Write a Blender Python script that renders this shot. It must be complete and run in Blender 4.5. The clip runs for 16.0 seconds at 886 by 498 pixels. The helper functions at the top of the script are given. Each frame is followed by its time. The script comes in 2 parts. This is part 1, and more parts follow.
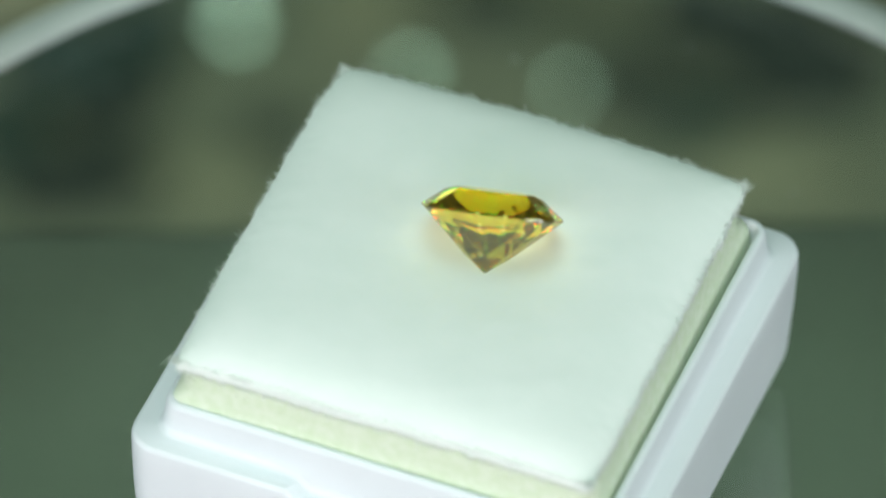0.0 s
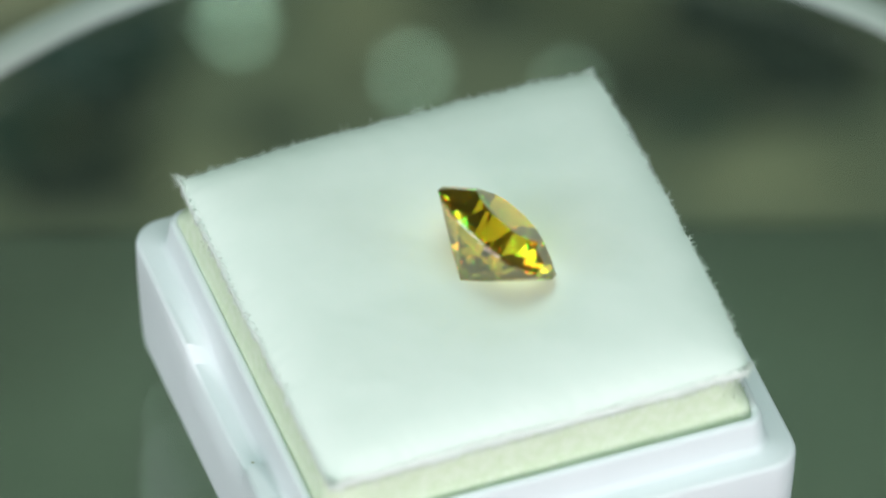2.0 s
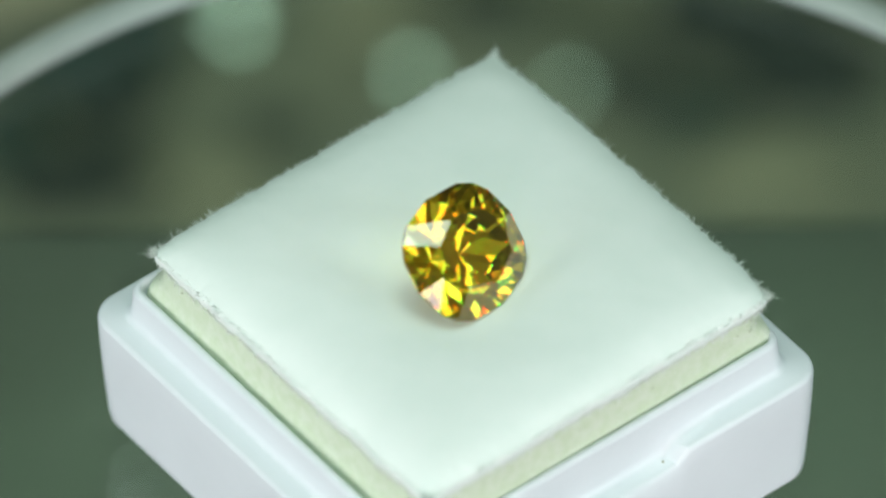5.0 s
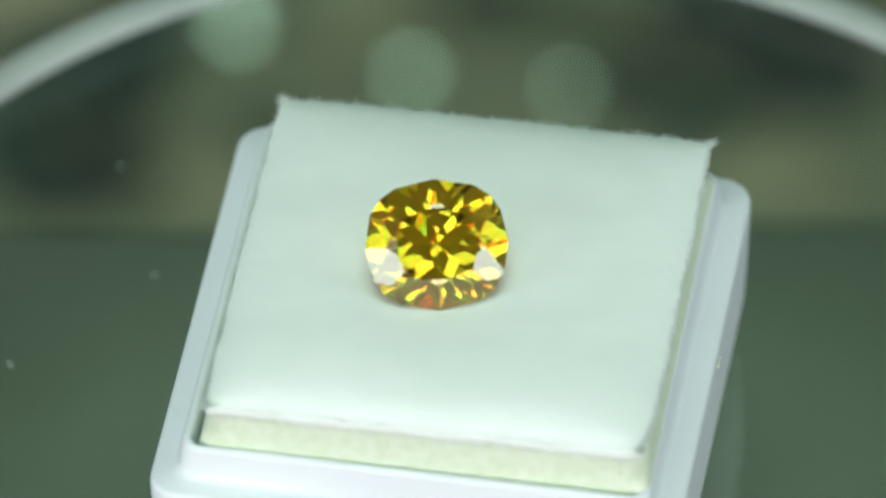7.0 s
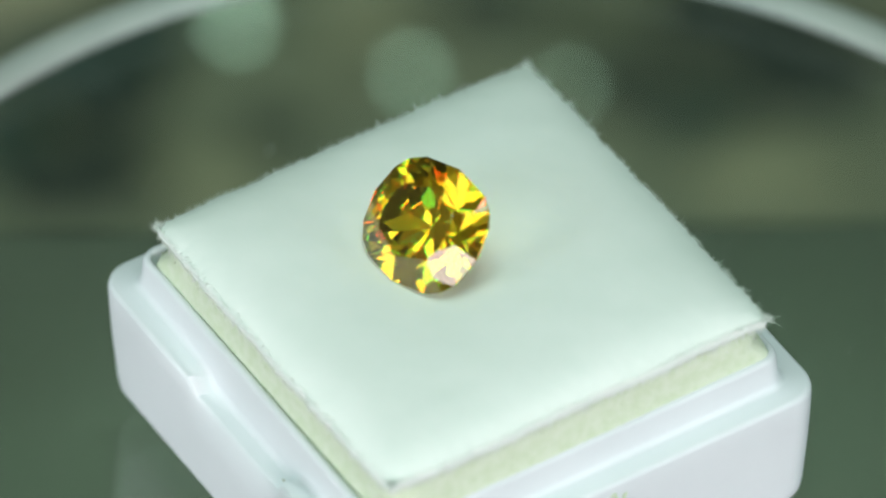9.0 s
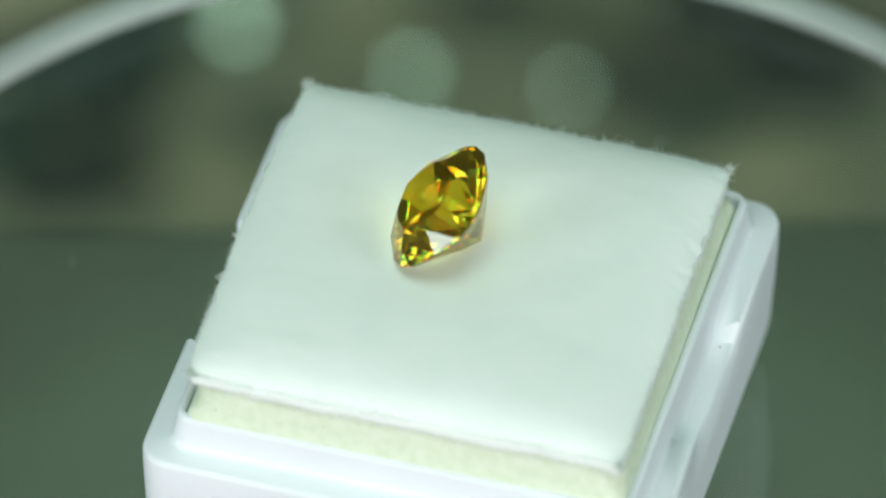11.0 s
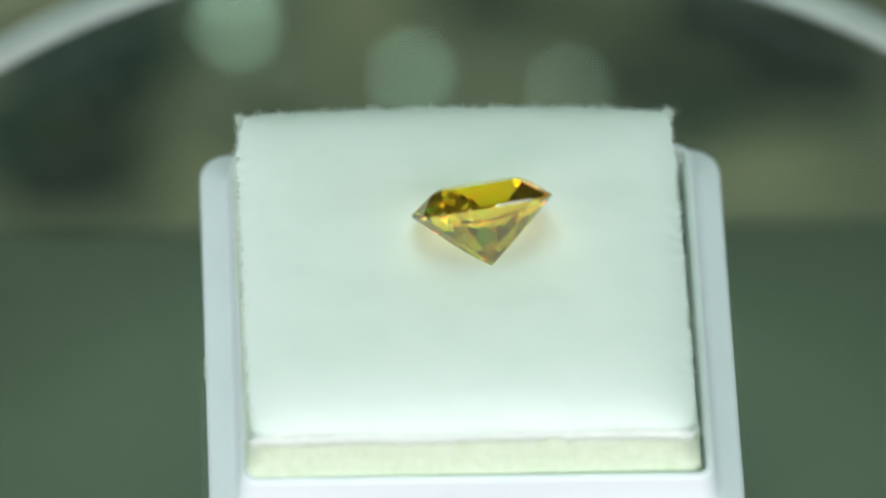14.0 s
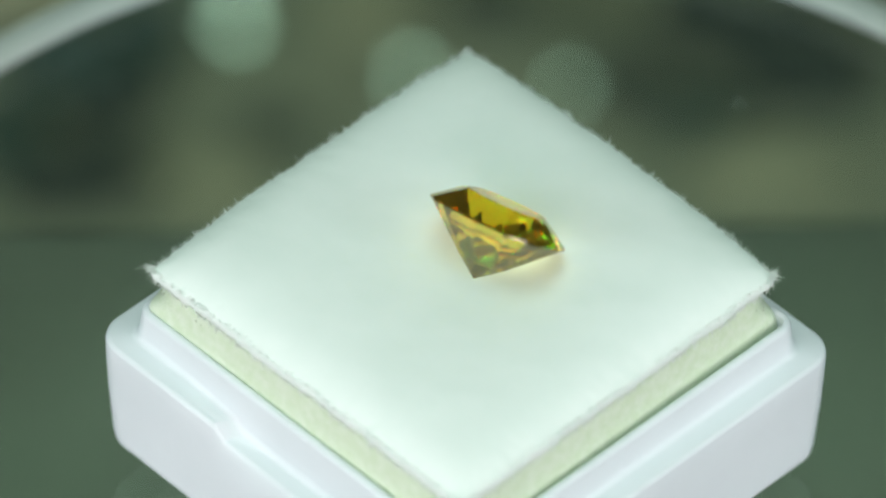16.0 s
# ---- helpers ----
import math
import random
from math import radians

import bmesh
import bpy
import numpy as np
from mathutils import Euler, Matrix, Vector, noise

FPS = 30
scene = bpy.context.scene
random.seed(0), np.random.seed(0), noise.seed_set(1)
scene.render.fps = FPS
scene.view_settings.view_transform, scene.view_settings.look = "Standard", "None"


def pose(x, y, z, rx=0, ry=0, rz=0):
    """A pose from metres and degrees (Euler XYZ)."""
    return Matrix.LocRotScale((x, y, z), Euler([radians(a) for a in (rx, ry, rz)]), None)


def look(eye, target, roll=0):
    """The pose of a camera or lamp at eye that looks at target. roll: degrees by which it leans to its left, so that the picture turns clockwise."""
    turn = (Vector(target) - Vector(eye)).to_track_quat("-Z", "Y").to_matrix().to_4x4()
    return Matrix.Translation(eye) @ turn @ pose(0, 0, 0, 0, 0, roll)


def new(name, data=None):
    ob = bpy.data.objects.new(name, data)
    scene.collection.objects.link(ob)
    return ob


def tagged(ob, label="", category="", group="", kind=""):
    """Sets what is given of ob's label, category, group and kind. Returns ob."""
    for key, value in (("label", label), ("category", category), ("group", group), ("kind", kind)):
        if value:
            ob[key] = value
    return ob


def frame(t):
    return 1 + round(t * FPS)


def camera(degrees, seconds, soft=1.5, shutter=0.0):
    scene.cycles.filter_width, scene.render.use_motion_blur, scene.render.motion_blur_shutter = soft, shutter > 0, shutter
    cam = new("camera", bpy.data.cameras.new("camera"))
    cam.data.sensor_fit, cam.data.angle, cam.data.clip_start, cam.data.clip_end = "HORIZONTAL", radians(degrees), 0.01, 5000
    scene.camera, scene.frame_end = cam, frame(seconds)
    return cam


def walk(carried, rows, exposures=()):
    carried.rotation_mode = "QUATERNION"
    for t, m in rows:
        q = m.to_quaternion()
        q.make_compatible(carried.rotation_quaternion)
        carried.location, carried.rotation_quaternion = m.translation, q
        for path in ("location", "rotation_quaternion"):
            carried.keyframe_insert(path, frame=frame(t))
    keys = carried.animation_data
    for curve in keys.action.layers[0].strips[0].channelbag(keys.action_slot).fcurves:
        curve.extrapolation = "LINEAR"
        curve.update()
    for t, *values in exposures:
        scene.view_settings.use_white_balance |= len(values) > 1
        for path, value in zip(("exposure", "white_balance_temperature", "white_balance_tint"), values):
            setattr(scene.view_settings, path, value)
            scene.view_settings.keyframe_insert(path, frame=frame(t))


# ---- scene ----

# The turntable's axis is the z axis; z = 0 is the top of its glass plate.
SECONDS = 16.0
cam = camera(4.52, SECONDS, soft=2.0)
EYE = Vector((0.0, -0.44705, 0.46981))
AIM = EYE + Vector((-0.00169, 0.70304, -0.71115)) * 0.64
VIEW = look(EYE, AIM, 0.36)
walk(cam, [(0, VIEW), (SECONDS, VIEW)])
cam.data.dof.use_dof = True
cam.data.dof.focus_distance = 0.6385
cam.data.dof.aperture_fstop = 24.0

TURN = -24.0  # degrees per second of the turntable


# ---- light ----
def lamp(name, eye, aim, size, watts, colour):
    d = bpy.data.lights.new(name, "AREA")
    d.shape, d.size, d.size_y = "RECTANGLE", size[0], size[1]
    d.energy, d.color = watts, colour
    ob = new(name, d)
    ob.matrix_world = look(eye, aim)
    return ob


# Added unseen area lamps, set by the tones of box, felt and stone.
lamp("area_lamp_left", (-0.62, -0.36, 0.20), (0, 0, 0), (0.28, 0.52), 2.4, (0.81, 0.99, 1.0))
lamp("area_lamp_front", (-0.06, -0.70, 0.19), (0, 0, 0), (0.66, 0.42), 4.1, (1.0, 0.885, 0.92))
lamp("area_lamp_right", (0.62, -0.36, 0.20), (0, 0, 0), (0.28, 0.52), 2.2, (0.81, 0.99, 1.0))
lamp("area_lamp_overhead", (-0.05, -0.27, 0.95), (0, -0.1, 0), (0.62, 0.46), 2.6, (0.72, 1.0, 0.87))
lamp("area_lamp_ceiling", (0.0, 0.0, 2.3), (0, 0, 0), (1.0, 1.0), 14, (0.76, 1.0, 0.90))

world = bpy.data.worlds.new("room_air")
world.use_nodes = True
world.node_tree.nodes["Background"].inputs[0].default_value = (0.8, 0.85, 0.82, 1)
world.node_tree.nodes["Background"].inputs[1].default_value = 0.25
scene.world = world
scene.view_settings.exposure = -0.06


# ---- materials ----
def material(name, colour, rough=0.5, second=None, scale=300.0, bump=0.0, bump_scale=2000.0, **extra):
    m = bpy.data.materials.new(name)
    m.use_nodes = True
    nt = m.node_tree
    b = nt.nodes["Principled BSDF"]
    b.inputs["Base Color"].default_value = (*colour, 1)
    b.inputs["Roughness"].default_value = rough
    for key, value in extra.items():
        b.inputs[key.replace("_", " ")].default_value = value
    tc = nt.nodes.new("ShaderNodeTexCoord")
    if second:
        n1 = nt.nodes.new("ShaderNodeTexNoise")
        n1.inputs["Scale"].default_value, n1.inputs["Detail"].default_value = scale, 6
        ramp = nt.nodes.new("ShaderNodeValToRGB")
        ramp.color_ramp.elements[0].position, ramp.color_ramp.elements[1].position = 0.35, 0.65
        ramp.color_ramp.elements[0].color, ramp.color_ramp.elements[1].color = (*colour, 1), (*second, 1)
        nt.links.new(tc.outputs["Object"], n1.inputs["Vector"])
        nt.links.new(n1.outputs["Fac"], ramp.inputs[0])
        nt.links.new(ramp.outputs[0], b.inputs["Base Color"])
    if bump:
        n2 = nt.nodes.new("ShaderNodeTexNoise")
        n2.inputs["Scale"].default_value, n2.inputs["Detail"].default_value = bump_scale, 4
        bp = nt.nodes.new("ShaderNodeBump")
        bp.inputs["Strength"].default_value, bp.inputs["Distance"].default_value = bump, 0.0002
        nt.links.new(tc.outputs["Object"], n2.inputs["Vector"])
        nt.links.new(n2.outputs["Fac"], bp.inputs["Height"])
        nt.links.new(bp.outputs[0], b.inputs["Normal"])
    return m


PLASTIC = material("white_plastic", (0.725, 0.765, 0.80), 0.42, (0.70, 0.74, 0.775), 160, 0.06, 900)
FELT = material("white_felt", (0.82, 0.875, 0.84), 0.95, (0.79, 0.855, 0.815), 330, 0.05, 9000)
FOAM = material("yellowed_foam", (0.62, 0.72, 0.53), 0.95, (0.69, 0.77, 0.62), 1500, 0.3, 4200)
PORE_SHADE = material("foam_pore_shade", (0.36, 0.42, 0.28), 0.95, (0.46, 0.52, 0.36), 900)
GLASS = material("clear_glass", (0.90, 0.96, 0.92), 0.02, Transmission_Weight=1.0, IOR=1.5)
FROST = material("ground_glass_edge", (0.44, 0.48, 0.45), 0.4, (0.38, 0.42, 0.40), 120, 0.2, 1500)
CASE = material("dark_green_block", (0.076, 0.098, 0.067), 0.6, (0.085, 0.105, 0.074), 45)
SPINDLE = material("steel", (0.5, 0.5, 0.5), 0.3, Metallic=1.0)
CLOTH = material("olive_cloth", (0.19, 0.208, 0.14), 0.9, (0.25, 0.245, 0.16), 90, 0.3, 900)
TONES = {
    "dark": material("dark_tone", (0.026, 0.037, 0.027), 0.6, (0.036, 0.047, 0.035), 300),
    "beige": material("beige_tone", (0.36, 0.34, 0.21), 0.7, (0.29, 0.28, 0.17), 300),
    "olive": material("olive_tone", (0.14, 0.145, 0.085), 0.7, (0.11, 0.118, 0.075), 300),
    "teal": material("teal_tone", (0.025, 0.055, 0.044), 0.6, (0.034, 0.066, 0.053), 300),
}
# Near-mirror metal for the added glints.
GLINT_METAL = material("pale_glint", (0.58, 0.64, 0.56), 0.12, (0.53, 0.60, 0.52), 400, Metallic=0.9)
# Colour of the unseen surround, chosen to brown the stone's dark facets.
SURROUND = material("warm_surround", (0.52, 0.43, 0.33), 0.8, (0.47, 0.385, 0.295), 3)
DARK_WALL = material("dark_wall", (0.045, 0.05, 0.045), 0.9, (0.035, 0.04, 0.035), 6)
BOARDS = material("dark_floor", (0.12, 0.10, 0.08), 0.6, (0.09, 0.075, 0.06), 5)


def gem_material():
    """A strongly dispersing yellow stone: each band of colour refracts by its own index, the gloss is warm white."""
    m = bpy.data.materials.new("yellow_gem")
    m.use_nodes = True
    nt = m.node_tree
    nt.nodes.remove(nt.nodes["Principled BSDF"])
    last = None
    for colour, index in (((0.63, 0.08, 0, 1), 2.135), ((0.18, 0.45, 0.04, 1), 2.19), ((0, 0.20, 0.14, 1), 2.25)):
        r = nt.nodes.new("ShaderNodeBsdfRefraction")
        r.inputs["Color"].default_value, r.inputs["IOR"].default_value, r.inputs["Roughness"].default_value = colour, index, 0.0
        if last:
            add = nt.nodes.new("ShaderNodeAddShader")
            nt.links.new(last, add.inputs[0])
            nt.links.new(r.outputs[0], add.inputs[1])
            last = add.outputs[0]
        else:
            last = r.outputs[0]
    # translucent yellow mixed in to brighten facets that would render too dark
    lift = nt.nodes.new("ShaderNodeBsdfTranslucent")
    lift.inputs["Color"].default_value = (0.98, 0.76, 0.08, 1)
    lift_mix = nt.nodes.new("ShaderNodeMixShader")
    lift_mix.inputs[0].default_value = 0.14
    nt.links.new(last, lift_mix.inputs[1])
    nt.links.new(lift.outputs[0], lift_mix.inputs[2])
    last = lift_mix.outputs[0]
    gloss = nt.nodes.new("ShaderNodeBsdfGlossy")
    gloss.inputs["Roughness"].default_value = 0.0
    gloss.inputs["Color"].default_value = (1, 0.95, 0.87, 1)
    fresnel = nt.nodes.new("ShaderNodeFresnel")
    fresnel.inputs["IOR"].default_value = 2.19
    mix = nt.nodes.new("ShaderNodeMixShader")
    nt.links.new(fresnel.outputs[0], mix.inputs[0])
    nt.links.new(last, mix.inputs[1])
    nt.links.new(gloss.outputs[0], mix.inputs[2])
    nt.links.new(mix.outputs[0], nt.nodes["Material Output"].inputs["Surface"])
    return m


GEM = gem_material()


def fibre_material():
    """Thin white hairs that let light through."""
    m = bpy.data.materials.new("white_fibre")
    m.use_nodes = True
    nt = m.node_tree
    b = nt.nodes["Principled BSDF"]
    b.inputs["Base Color"].default_value, b.inputs["Roughness"].default_value = (0.88, 0.91, 0.885, 1), 0.9
    t = nt.nodes.new("ShaderNodeBsdfTranslucent")
    t.inputs["Color"].default_value = (0.88, 0.915, 0.89, 1)
    mix = nt.nodes.new("ShaderNodeMixShader")
    mix.inputs[0].default_value = 0.65
    nt.links.new(b.outputs[0], mix.inputs[1])
    nt.links.new(t.outputs[0], mix.inputs[2])
    nt.links.new(mix.outputs[0], nt.nodes["Material Output"].inputs["Surface"])
    return m


FIBRE = fibre_material()


# ---- mesh helpers ----
def mesh_of(name, bm, mat, smooth=False):
    me = bpy.data.meshes.new(name)
    bmesh.ops.recalc_face_normals(bm, faces=bm.faces)
    for f in bm.faces:
        f.smooth = smooth
    bm.to_mesh(me)
    bm.free()
    me.materials.append(mat)
    return me


def part(name, bm, mat, parent=None, label="", smooth=False):
    ob = new(name, mesh_of(name, bm, mat, smooth))
    ob.parent = parent
    if label:
        tagged(ob, label)
    return ob


def box_bm(x0, x1, y0, y1, z0, z1, bevel=0.0):
    bm = bmesh.new()
    bmesh.ops.create_cube(bm, size=1, matrix=Matrix.Translation(((x0 + x1) / 2, (y0 + y1) / 2, (z0 + z1) / 2))
                          @ Matrix.Diagonal((x1 - x0, y1 - y0, z1 - z0, 1)))
    if bevel:
        bmesh.ops.bevel(bm, geom=list(bm.edges), offset=bevel, segments=3, affect="EDGES", profile=0.5)
    return bm


def lathe_bm(profile, n=96, close=False):
    """A solid of revolution from (radius, z) pairs; radius 0 closes an end."""
    bm = bmesh.new()
    rings = []
    for r, z in profile:
        if r == 0:
            rings.append([bm.verts.new((0, 0, z))])
        else:
            rings.append([bm.verts.new((r * math.cos(k * math.tau / n), r * math.sin(k * math.tau / n), z)) for k in range(n)])
    pairs = list(zip(rings, rings[1:])) + ([(rings[-1], rings[0])] if close else [])
    for a, b in pairs:
        for k in range(n):
            j = (k + 1) % n
            q = [a[k % len(a)], a[j % len(a)], b[j % len(b)], b[k % len(b)]]
            bm.faces.new(list(dict.fromkeys(q)))
    return bm


def square_ring(half, r, side_steps, corner_steps=7):
    """Points of a rounded square, counter-clockwise, as (x, y, side, s): side 0..3, s along it in metres (None in a corner)."""
    pts = []
    for side in range(4):
        a = side * math.pi / 2
        c, s = math.cos(a), math.sin(a)
        for u in side_steps:
            y = u * (half - r) / side_steps[-1]
            pts.append((c * half - s * y, s * half + c * y, side, y))
        for k in range(1, corner_steps):
            b = k / corner_steps * math.pi / 2
            x, y = half - r + r * math.cos(b), half - r + r * math.sin(b)
            pts.append((c * x - s * y, s * x + c * y, side, None))
    return pts


# ---- the room: unseen, added to close the place and feed reflections ----
def wall(name, x0, x1, y0, y1, z0, z1, mat):
    return tagged(part(name, box_bm(x0, x1, y0, y1, z0, z1), mat), kind="structure")


FLOOR_Z, TOP_Z = -0.884, -0.139
wall("floor", -2, 2, -2, 2, FLOOR_Z - 0.1, FLOOR_Z, BOARDS)
wall("ceiling", -2, 2, -2, 2, 2.4, 2.5, SURROUND)
# Unseen dark wall, added to keep reflections in the glass plate dark.
wall("wall_north", -2, 2, 2, 2.1, FLOOR_Z, 2.4, DARK_WALL)
wall("wall_south", -2, 2, -2.1, -2, FLOOR_Z, 2.4, SURROUND)
wall("wall_east", 2, 2.1, -2, 2, FLOOR_Z, 2.4, SURROUND)
wall("wall_west", -2.1, -2, -2, 2, FLOOR_Z, 2.4, SURROUND)


def work_table():
    root = tagged(new("work_table"), "work table covered with dull olive cloth", "table")
    root.location = (0, 0.1, FLOOR_Z)
    h = TOP_Z - FLOOR_Z
    part("tabletop", box_bm(-0.6, 0.6, -0.4, 0.5, h - 0.03, h, 0.004), CLOTH, root)
    for x in (-0.55, 0.55):
        for y in (-0.35, 0.45):
            part("leg", box_bm(x - 0.025, x + 0.025, y - 0.025, y + 0.025, 0, h - 0.03, 0.002), BOARDS, root)
    return root


work_table()

# ---- the turntable: a turning glass plate over an added still block ----
CASE_TOP = -0.026


# Stand-in for the plain dark area; back edge and turn fit the camera's view.
def dark_base_block():
    root = tagged(new("dark_base_block"), "plain dark green-grey block standing in for the dark area under the plate", "turntable base")
    root.location = (0, 0, TOP_Z)
    part("housing", box_bm(-0.085, 0.085, -0.11, 0.0445, 0, CASE_TOP - TOP_Z, 0.0012), CASE, root)
    part("bearing", lathe_bm([(0, CASE_TOP - TOP_Z), (0.012, CASE_TOP - TOP_Z), (0.012, CASE_TOP - TOP_Z + 0.006),
                              (0.010, CASE_TOP - TOP_Z + 0.0075), (0, CASE_TOP - TOP_Z + 0.0075)], 48), SPINDLE, root)
    root.rotation_euler = (0, 0, radians(1.8))
    return root


dark_base_block()


def glass_plate():
    root = tagged(new("glass_turntable_plate"), "round clear glass turntable plate with pale ground rim", "turntable")
    d = part("disc", lathe_bm([(0, 0), (0.0443, 0), (0.0447, -0.0004), (0.0447, -0.0026), (0.0443, -0.003), (0, -0.003)], 160), GLASS, root)
    d.visible_shadow = False
    part("rim", lathe_bm([(0.0421, 0.00002), (0.0423, 0.00025), (0.0429, 0.0005), (0.0438, 0.0005), (0.0444, 0.0003), (0.0448, -0.0003),
                          (0.0448, -0.0012), (0.04475, -0.0012), (0.0443, 0.00002)], 160, True),
             FROST, root, "pale frosted rim", True)
    rng = random.Random(3)
    bm = bmesh.new()
    for _ in range(14):
        a, r = rng.uniform(0, math.tau), 0.041 * math.sqrt(rng.uniform(0.2, 1))
        m = pose(r * math.cos(a), r * math.sin(a), 0.00003, 0, 0, rng.uniform(0, 360)) @ Matrix.Diagonal((rng.choice((1, 1, 1, 5)), 1, 0.3, 1))
        bmesh.ops.create_icosphere(bm, subdivisions=1, radius=rng.uniform(0.00003, 0.00006), matrix=m)
    tagged(part("dust", bm, FELT, root, "pale specks of dust and lint"), kind="stuff")
    part("hub", lathe_bm([(0, -0.0031), (0.009, -0.0031), (0.009, -0.0045), (0.004, -0.006), (0.004, -0.0185), (0, -0.0185)], 40),
         SPINDLE, root)
    return root


PLATE = glass_plate()
PLATE_AT = pose(-0.00066, 0.0008, 0)

# ---- the gem box ----
LEDGE = 0.0106
FOOT = 0.0018
# box and pad lean a little: one side stands higher than the other
LEAN = pose(0, 0, 0.0135) @ pose(0, 0, 0, 0, 0.9, 0) @ pose(0, 0, -0.0135)
BOX_AT = pose(0.00043, -0.00023, 0, 0, 0, -21.5) @ LEAN


def gem_box():
    root = tagged(new("gem_box"), "open square white plastic gem box without its lid", "box")
    steps = [-13, -9, -5.0, -4.4, -2, 0, 2, 4.4, 5.0, 9, 13]
    steps = [v * 0.001 for v in steps]

    def dip(side, s):
        """How far the ledge is cut down: a thumb recess on two opposite sides."""
        if side % 2 == 0 or s is None:
            return 0.0
        return 0.0011 * max(0.0, min(1.0, (0.0050 - abs(s)) / 0.0005))

    # half width, corner radius, height, share of the recess
    profile = [(0.0100, 0.001, FOOT, 0), (0.0134, 0.0015, FOOT, 0), (0.0144, 0.0017, FOOT + 0.00015, 0), (0.01472, 0.0018, FOOT + 0.0006, 0),
               (0.01480, 0.0018, FOOT + 0.0012, 0), (0.01498, 0.0018, 0.0065, 0), (0.01506, 0.0018, LEDGE - 0.0018, 0), (0.01508, 0.0018, LEDGE - 0.0004, 1), (0.01502, 0.0018, LEDGE - 0.00012, 1),
               (0.0148, 0.0017, LEDGE, 1), (0.0139, 0.0013, LEDGE - 0.0001, 1), (0.01365, 0.0012, LEDGE + 0.0001, 1), (0.0135, 0.0011, LEDGE + 0.0004, 0.9),
               (0.0134, 0.0011, LEDGE + 0.0018, 0), (0.01333, 0.0011, LEDGE + 0.00205, 0), (0.01318, 0.0010, LEDGE + 0.00215, 0), (0.01298, 0.0007, LEDGE + 0.00215, 0),
               (0.01284, 0.0005, LEDGE + 0.0020, 0), (0.0127, 0.0004, LEDGE - 0.002, 0), (0.0126, 0.0004, 0.0034, 0), (0.0118, 0.0007, 0.0032, 0)]
    bm = bmesh.new()
    rings = []
    for half, r, z, share in profile:
        ring = []
        for x, y, side, s in square_ring(half, r, steps):
            d = dip(side, s) * share
            ring.append(bm.verts.new((x * (1 - 0.18 * d / 0.0139 * (half > 0.0145)), y * (1 - 0.18 * d / 0.0139 * (half > 0.0145)), z - d)))
        rings.append(ring)
    n = len(rings[0])
    for a, b in zip(rings, rings[1:]):
        for k in range(n):
            bm.faces.new((a[k], a[(k + 1) % n], b[(k + 1) % n], b[k]))
    bm.faces.new(rings[0][::-1])
    bm.faces.new(rings[-1])
    body = part("body", bm, PLASTIC, root, "", True)
    mod = body.modifiers.new("edge", "EDGE_SPLIT")
    mod.split_angle = radians(50)
    for sign in (1, -1):
        bm = bmesh.new()
        bmesh.ops.create_icosphere(bm, subdivisions=2, radius=0.00006,
                                   matrix=pose(-0.0039 * sign, 0.0141 * sign, LEDGE - 0.00112, 0, 0, 25) @ Matrix.Diagonal((1.6, 1, 0.5, 1)))
        part("mould_mark", bm, TONES["beige"], root, "tiny yellowish moulding mark")
    bm = bmesh.new()
    rng = random.Random(8)
    for k in range(9):
        m = pose(-0.01512, -0.0016 + 0.00012 * k + rng.uniform(-0.00008, 0.00008), LEDGE - 0.0012 - 0.0004 * math.sin(k * 0.7), 0, 4, 0) @ Matrix.Diagonal((0.25, 1.2, 1, 1))
        bmesh.ops.create_icosphere(bm, subdivisions=1, radius=rng.uniform(0.00008, 0.00016), matrix=m)
    part("smear", bm, FOAM, root, "small yellowish smear of glue", True)
    part("foot", box_bm(-0.0095, 0.0095, -0.0095, 0.0095, 0, FOOT, 0.0003), PLASTIC, root)
    return root


BOX = gem_box()

# ---- the pad ----
PAD_TOP = LEDGE + 0.0066
PAD_AT = pose(0.00005, -0.0001, 0, 0, 0, -21.0) @ LEAN


PAD_HALF = 0.01248


def pad_point(a, b):
    """A point of the felt's top for a, b from -1 to 1: soft edges, worn corners, two sides that stand out, a dent under the stone."""
    x, y = a * PAD_HALF, b * PAD_HALF
    u, v = abs(a), abs(b)
    edge = max(u, v)
    wob = 0.00012 * noise.noise(Vector((x * 420, y * 420, 9))) + 0.00012 * noise.noise(Vector((x * 1900, y * 1900, 3)))
    k = 1 + wob / PAD_HALF * edge ** 8 - (0.022 if a < 0 < b else 0.011) * (u * v) ** 7
    swell = 0.00048 * max(0.0, b) ** 3 * (1 - 0.4 * a * a)
    puff = 0.00028 * max(0.0, -a) ** 3 * (1 - 0.4 * b * b)
    z = PAD_TOP - 0.00010 * (u * u + v * v) - 0.00090 * (u ** 5 + v ** 5 - 0.85 * u ** 5 * v ** 5) - 0.00045 * (u ** 16 + v ** 16 - 0.9 * u ** 16 * v ** 16)
    z -= 0.00055 * math.exp(-((x - 0.00116) ** 2 + (y - 0.00173) ** 2) / 0.0040 ** 2)
    z += 0.00004 * noise.noise(Vector((x * 300, y * 300, 0))) + 0.00002 * noise.noise(Vector((x * 900, y * 900, 4)))
    return Vector((x * k - 0.5 * puff, y * k + swell, z + 0.9 * swell + puff))


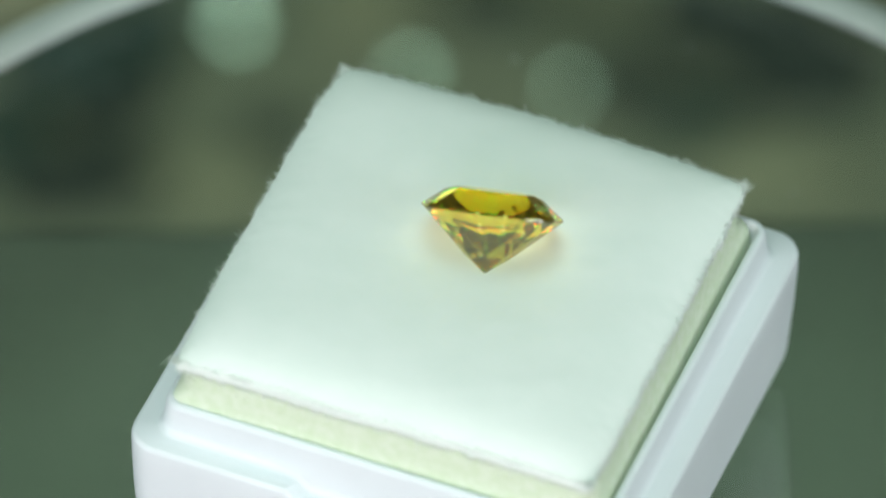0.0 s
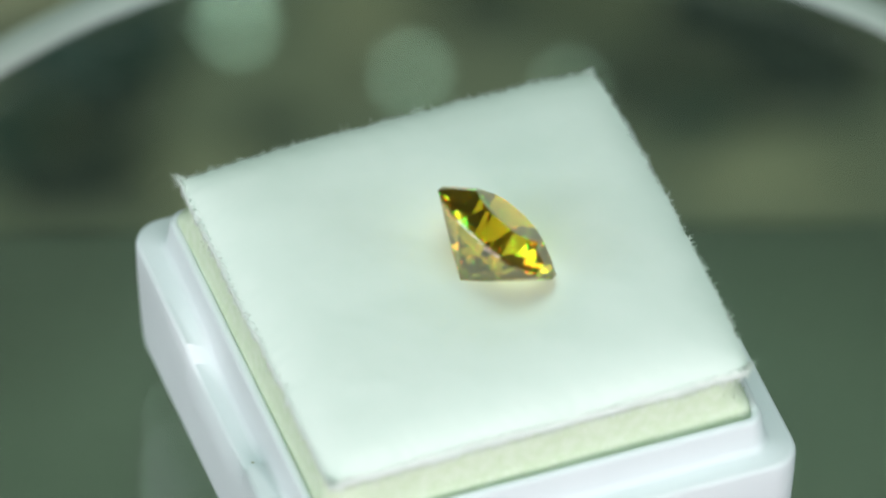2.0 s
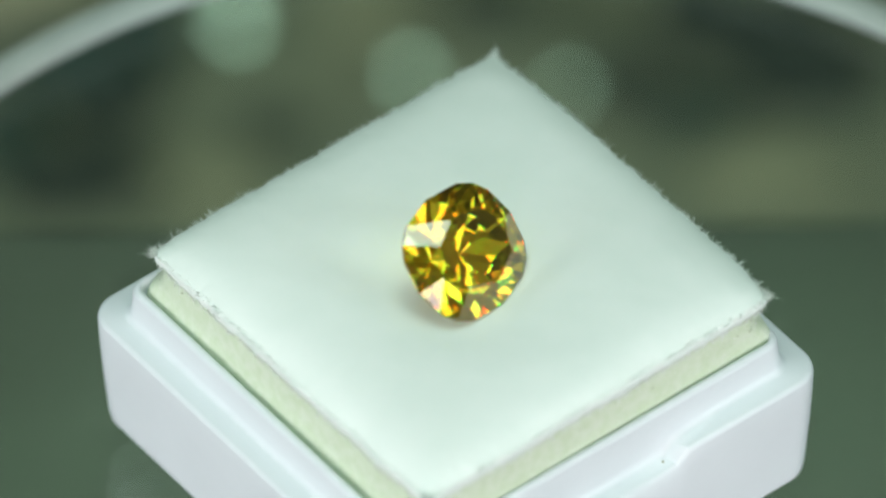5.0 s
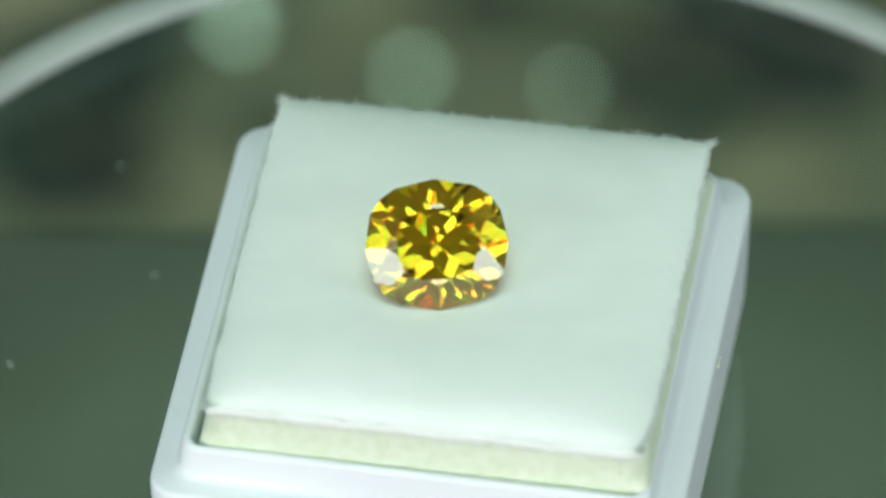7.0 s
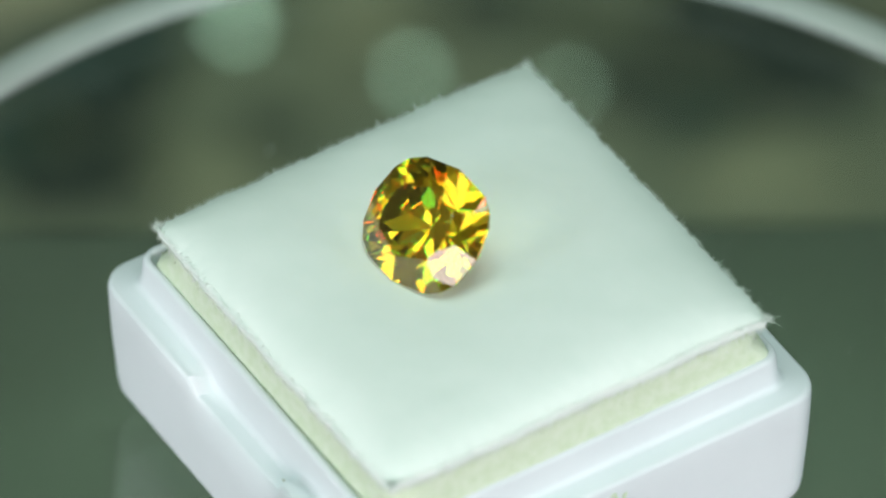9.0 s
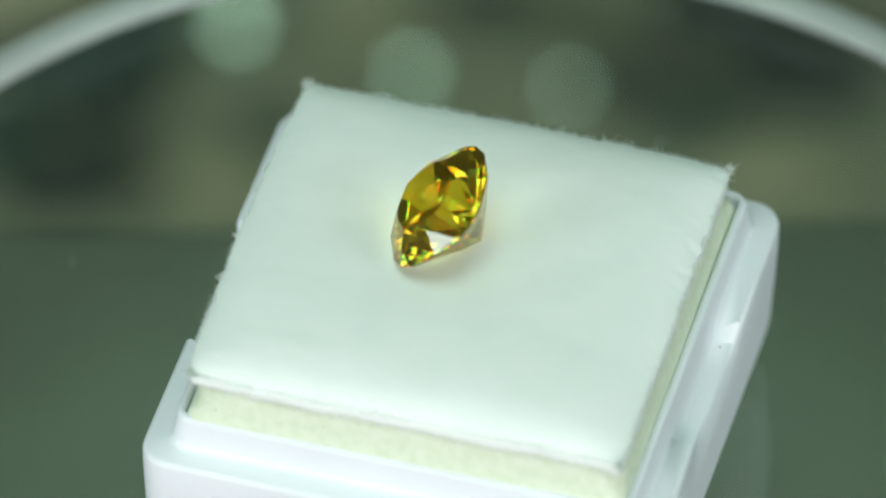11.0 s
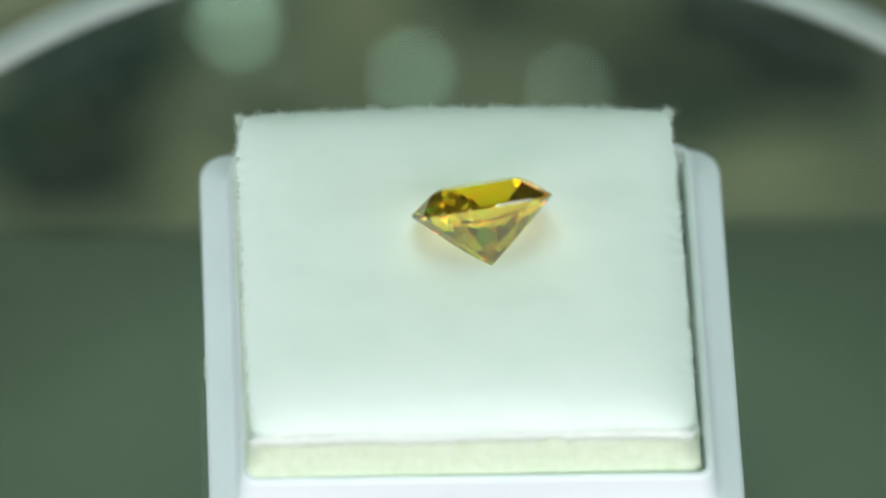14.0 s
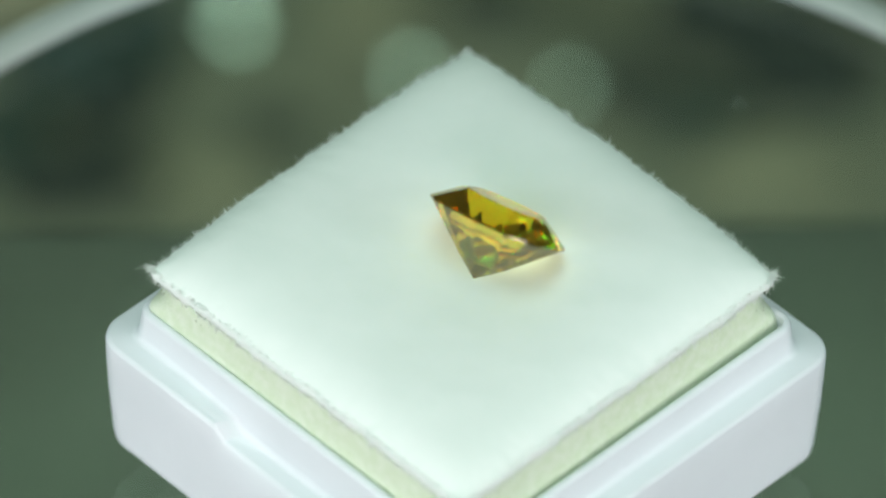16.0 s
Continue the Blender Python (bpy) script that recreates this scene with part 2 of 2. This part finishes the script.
def foam_pad():
    root = tagged(new("foam_pad"), "white felt-topped foam pad with frayed edges in the box", "pad")
    bm = bmesh.new()
    n = 110
    half = PAD_HALF
    grid = {(i, j): bm.verts.new(pad_point(2 * i / n - 1, 2 * j / n - 1)) for i in range(n + 1) for j in range(n + 1)}
    for i in range(n):
        for j in range(n):
            bm.faces.new((grid[i, j], grid[i + 1, j], grid[i + 1, j + 1], grid[i, j + 1]))
    # the felt turns over the edge and thins out on the foam
    loop = [(i, 0) for i in range(n)] + [(n, j) for j in range(n)] + [(n - i, n) for i in range(n)] + [(0, n - j) for j in range(n)]
    last = [grid[k] for k in loop]
    for grow, drop in ((0.00005, 0.00007), (0.00008, 0.00018), (0.00008, 0.00033), (0.00006, 0.00050), (0.00002, 0.00068), (-0.00014, 0.00080)):
        cur = [bm.verts.new((v.co.x * (1 + grow / half), v.co.y * (1 + grow / half), v.co.z - drop + (0 if drop < 0.0005 else 0.00010 * noise.noise(v.co * 600))))
               for v in [grid[k] for k in loop]]
        for k in range(len(loop)):
            j = (k + 1) % len(loop)
            bm.faces.new((last[k], last[j], cur[j], cur[k]))
        last = cur
    part("felt_top", bm, FELT, root, "soft white felt layer", True)

    bm = bmesh.new()
    rings = []
    for z, half2 in ((0.0036, 0.0119), (0.006, 0.0124), (0.0100, 0.0130), (0.0112, 0.01295), (0.0119, 0.01292), (0.0124, 0.01287), (0.0128, 0.01276), (0.0131, 0.01266), (0.0138, 0.01256), (0.0146, 0.01248), (0.0150, 0.01242), (0.0153, 0.0121), (0.0155, 0.0105)):
        lean = 0.00004 * min(1.0, max(0.0, (0.0152 - z) / 0.003))
        rings.append([bm.verts.new((lean + x * (1 + 0.003 * noise.noise(Vector((x * 500, y * 500, z * 500)))), y * (1 + 0.003 * noise.noise(Vector((x * 500, y * 500, z * 500 + 7)))), z))
                      for x, y, _, _ in square_ring(half2, 0.0007 if z < 0.0135 else 0.0018, [v * 0.0005 for v in range(-24, 25)], 4)])
    m = len(rings[0])
    for a, b in zip(rings, rings[1:]):
        for k in range(m):
            bm.faces.new((a[k], a[(k + 1) % m], b[(k + 1) % m], b[k]))
    bm.faces.new(rings[0][::-1])
    bm.faces.new(rings[-1])
    part("foam_block", bm, FOAM, root, "yellowish-green open-cell foam", True)

    # loose fibres along the edge of the felt, thicker at the corners
    rng = random.Random(5)
    bm = bmesh.new()
    for _ in range(4200):
        side, u = rng.randrange(4), rng.uniform(-1, 1)
        if rng.random() < 0.14:
            u = math.copysign(1 - abs(rng.gauss(0, 0.03)), u)
        u = max(-1.0, min(1.0, u))
        a = side * math.pi / 2
        c, s = math.cos(a), math.sin(a)
        r = 1 - 0.014 * rng.random() ** 2
        p = pad_point(c * r - s * u, s * r + c * u)
        p.z -= rng.uniform(-0.00002, 0.00016)
        corner = abs(u) > 0.965
        d = Vector((1, rng.gauss(0, 0.6) + (0.9 * math.copysign(1, u) if corner else 0), max(-0.1, rng.gauss(0.3, 0.5))))
        d = Vector((c * d.x - s * d.y, s * d.x + c * d.y, d.z)).normalized()
        length = min(0.00042, abs(rng.gauss(0, 0.00017))) + 0.00008 + (0.00036 * rng.random() if corner else 0)
        w = rng.uniform(0.000009, 0.000020)
        t = d.cross(Vector((rng.gauss(0, 1), rng.gauss(0, 1), rng.gauss(0, 1)))).normalized()
        t2 = d.cross(t)
        base = [bm.verts.new(p + w * (math.cos(q) * t + math.sin(q) * t2)) for q in (0, 2.1, 4.2)]
        bend = Vector((rng.gauss(0, 1), rng.gauss(0, 1), rng.gauss(0, 1))) * length * 0.25
        mid = [bm.verts.new(v.co + d * length * 0.55 + bend * 0.4) for v in base]
        tip = bm.verts.new(p + d * length + bend)
        for k in range(3):
            j = (k + 1) % 3
            bm.faces.new((base[k], base[j], mid[j], mid[k]))
            bm.faces.new((mid[k], mid[j], tip))
    # short nap combed down over the foam
    for _ in range(9000):
        side, u = rng.randrange(4), rng.uniform(-1, 1)
        a = side * math.pi / 2
        c, s = math.cos(a), math.sin(a)
        p = pad_point(c - s * u, s + c * u)
        p.z -= rng.uniform(0.00005, 0.00078)
        q = rng.gauss(0, 0.45)
        d = Vector((c * 0.22 - s * q, s * 0.22 + c * q, -1)).normalized()
        length, w = rng.uniform(0.00018, 0.00030) + 0.0005 * rng.random() ** 4, rng.uniform(0.000012, 0.000026)
        t = d.cross(Vector((c, s, 0))).normalized()
        t2 = d.cross(t)
        base = [bm.verts.new(p + w * (math.cos(g) * t + math.sin(g) * t2)) for g in (0, 2.1, 4.2)]
        tip = bm.verts.new(p + d * length)
        for k in range(3):
            bm.faces.new((base[k], base[(k + 1) % 3], tip))
    tagged(part("fringe", bm, FIBRE, root, "loose white felt fibres"), kind="stuff")

    # bright crumbs on the sides of the foam, and dark-coloured beads for the shade in its pores
    for name, count, mat, words in (("lint", 46, FIBRE, "bright white crumbs on the foam"), ("pores", 60, PORE_SHADE, "small dark beads for the shade in foam pores")):
        bm = bmesh.new()
        for _ in range(count):
            side, u = rng.randrange(4), rng.uniform(-0.97, 0.97)
            if name == "pores" and rng.random() < 0.45:
                u = math.copysign(rng.uniform(0.88, 0.985), u)
            a = side * math.pi / 2
            c, s = math.cos(a), math.sin(a)
            x, y = 0.01254, u * 0.0123
            m = pose(c * x - s * y, s * x + c * y, rng.uniform(0.0130, 0.0148), 0, 0, rng.uniform(0, 360)) @ Matrix.Diagonal((1, 1, rng.uniform(0.6, 1.3), 1))
            bmesh.ops.create_icosphere(bm, subdivisions=1, radius=rng.uniform(0.000025, 0.00006), matrix=m)
        tagged(part(name, bm, mat, root, words), kind="stuff")
    return root


PAD = foam_pad()

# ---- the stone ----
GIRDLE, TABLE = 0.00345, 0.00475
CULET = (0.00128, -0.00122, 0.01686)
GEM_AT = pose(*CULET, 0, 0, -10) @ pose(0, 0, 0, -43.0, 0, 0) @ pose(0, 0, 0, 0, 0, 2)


def gemstone():
    """A cushion cut, made by cutting a block with flat facets."""
    a, b, q = 0.0039, 0.00352, 1.6
    rng = random.Random(11)
    bm = bmesh.new()
    bmesh.ops.create_cube(bm, size=0.02)

    def cut(point, normal):
        out = bmesh.ops.bisect_plane(bm, geom=bm.verts[:] + bm.edges[:] + bm.faces[:], dist=1e-8, plane_co=point, plane_no=normal, clear_outer=True)
        edges = [e for e in out["geom_cut"] if isinstance(e, bmesh.types.BMEdge)]
        if len(edges) >= 3:
            bmesh.ops.edgeloop_fill(bm, edges=edges)

    def reach(f):
        return (abs(a * math.cos(f)) ** q + abs(b * math.sin(f)) ** q) ** (1 / q)

    def facet(f, r, z, steep, up):
        """A facet facing azimuth f through radius r at height z, inclined by steep degrees."""
        s = radians(steep)
        nrm = Vector((math.cos(f) * math.sin(s), math.sin(f) * math.sin(s), math.cos(s) if up else -math.cos(s)))
        cut(Vector((math.cos(f) * r, math.sin(f) * r, z)), nrm)

    cut(Vector((0, 0, TABLE)), Vector((0, 0, 1)))
    for k in range(16):
        f = (k + 0.5) * math.tau / 16
        facet(f, reach(f), GIRDLE, 90, True)
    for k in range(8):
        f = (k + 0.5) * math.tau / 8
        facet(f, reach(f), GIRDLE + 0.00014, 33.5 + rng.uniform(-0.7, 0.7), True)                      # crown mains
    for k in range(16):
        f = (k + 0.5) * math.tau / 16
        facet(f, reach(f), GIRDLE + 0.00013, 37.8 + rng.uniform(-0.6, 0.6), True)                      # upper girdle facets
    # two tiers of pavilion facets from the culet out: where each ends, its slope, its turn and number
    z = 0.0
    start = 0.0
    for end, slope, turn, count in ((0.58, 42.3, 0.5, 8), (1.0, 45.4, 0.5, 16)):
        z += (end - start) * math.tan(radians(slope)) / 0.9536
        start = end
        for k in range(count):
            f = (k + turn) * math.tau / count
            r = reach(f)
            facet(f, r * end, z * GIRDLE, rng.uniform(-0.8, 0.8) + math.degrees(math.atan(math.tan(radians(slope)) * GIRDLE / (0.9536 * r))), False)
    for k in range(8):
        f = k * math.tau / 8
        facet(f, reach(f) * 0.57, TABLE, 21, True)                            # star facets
    bmesh.ops.remove_doubles(bm, verts=bm.verts, dist=2e-7)
    bmesh.ops.recalc_face_normals(bm, faces=bm.faces)
    root = tagged(new("gemstone"), "faceted cushion-cut yellow gemstone leaning on the pad", "gemstone")

    def zone(f):
        if f.normal.z > 0.995:
            return "table_facet"
        if abs(f.normal.z) < 0.05:
            return "girdle"
        return "crown" if f.normal.z > 0 else "pavilion"

    for name in ("table_facet", "crown", "girdle", "pavilion"):
        piece = bm.copy()
        bmesh.ops.delete(piece, geom=[f for f in piece.faces if zone(f) != name], context="FACES")
        me = bpy.data.meshes.new(name)
        piece.to_mesh(me)
        piece.free()
        me.materials.append(GEM)
        facets = new(name, me)
        facets.parent = root
        facets.visible_shadow = name == "crown"  # only the crown casts a shadow, to lighten the felt under the stone
    bm.free()
    return root


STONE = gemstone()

# ---- lumps added as stand-ins for blurred patches behind the base ----
# placed to fit the camera's view: kind, place on the cloth in mm, half length and half width in mm, turn in degrees
SPOTS = [("teal", -29.5, 172.5, 6.4, 4.4, 0), ("dark", 23.5, 176.5, 6.6, 4.2, 0),
         ("dark", -29.4, 159.4, 6.3, 3.4, 10), ("dark", -14.3, 165.6, 3.1, 1.7, 5), ("dark", 26.8, 171.5, 6.3, 4.2, 0), ("dark", 13.2, 170.4, 2.6, 3.4, 90),
         ("dark", -26.8, 169.1, 5.3, 3.6, 60), ("dark", 1.7, 179.6, 3.6, 2.6, 0), ("dark", 17.9, 178.2, 3.6, 4.4, 0), ("beige", -18.4, 159.1, 4.6, 2.7, 5),
         ("beige", 23.1, 160.3, 6.8, 3.1, 0), ("beige", -7.9, 178.2, 3.1, 4.2, 0), ("beige", -33.6, 182.8, 6.3, 4.2, 30), ("teal", -35.1, 164.9, 2.7, 4.2, 0),
         ("teal", 18.4, 167.0, 3.1, 2.6, 0), ("teal", -23.6, 176.5, 2.6, 3.4, 20), ("olive", 9.1, 178.5, 3.1, 3.1, 0), ("olive", -27.3, 181.2, 3.8, 2.7, 30),
         ("olive", 32.5, 178.5, 4.2, 4.2, 0)]


def blur_patch(kind, length, width, seed):
    bm = bmesh.new()
    bmesh.ops.create_icosphere(bm, subdivisions=3, radius=0.001)
    for v in bm.verts:
        v.co *= 1 + 0.16 * noise.noise(v.co * 900 + Vector((seed, 0, 0)))
        v.co = Vector((v.co.x * length, v.co.y * width, max(v.co.z * 0.45, -0.0004) * width))
    ob = new(kind + "_patch", mesh_of("pebble", bm, TONES[kind], True))
    words = {"dark": "dark green-black", "beige": "dull beige", "teal": "dark teal", "olive": "olive brown"}
    return tagged(ob, words[kind] + " lump standing in for a blurred patch", "pebble", "pebbles on the cloth")


for i, (kind, x, y, length, width, turn) in enumerate(SPOTS):
    blur_patch(kind, length, width, i * 3.7).matrix_world = pose(x * 0.001, y * 0.001, TOP_Z + width * 0.0004, 0, 0, turn)


# mirror-topped stand-ins for blurred glints: place on the cloth in mm, half width in mm, lean towards the front and
# turn in degrees
# Added to throw lamp light at the camera; places and leans fit its view.
GLINTS = [(-17.7, 180.8, 0.95, 33, 0), (-17.6, 176.2, 1.1, 34, 6), (-4.0, 171.2, 0.95, 34, -4), (-7.0, 168.3, 0.7, 33, 20), (8.2, 170.1, 0.70, 34, -8)]


def glint_mirror(half):
    """A small eight-sided solid whose mirror top makes a blurred glint, lying on its cone."""
    bm = bmesh.new()
    rings = []
    for r, z in ((1.0, 0.55), (1.35, 0.1), (1.38, 0.0), (0.25, -1.1)):
        rings.append([bm.verts.new((r * half * math.cos((k + 0.5) * math.tau / 8), r * half * math.sin((k + 0.5) * math.tau / 8), z * half)) for k in range(8)])
    for a, b in zip(rings, rings[1:]):
        for k in range(8):
            bm.faces.new((a[k], a[(k + 1) % 8], b[(k + 1) % 8], b[k]))
    bm.faces.new(rings[0])
    bm.faces.new(rings[-1][::-1])
    ob = new("glint_mirror", mesh_of("glint_mirror", bm, GLINT_METAL))
    return tagged(ob, "small pale mirror-topped stand-in for a blurred glint", "cut stone", "cut stones on the cloth")


for x, y, half, lean, turn in GLINTS:
    glint_mirror(half * 0.001).matrix_world = pose(x * 0.001, y * 0.001, TOP_Z + half * 0.00115, 0, 0, turn) @ pose(0, 0, 0, lean, 0, 0)


# ---- what turns ----
def motions():
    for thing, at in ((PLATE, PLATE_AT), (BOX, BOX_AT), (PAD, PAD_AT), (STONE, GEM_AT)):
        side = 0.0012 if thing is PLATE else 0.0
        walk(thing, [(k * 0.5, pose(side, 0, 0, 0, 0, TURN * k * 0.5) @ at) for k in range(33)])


motions()
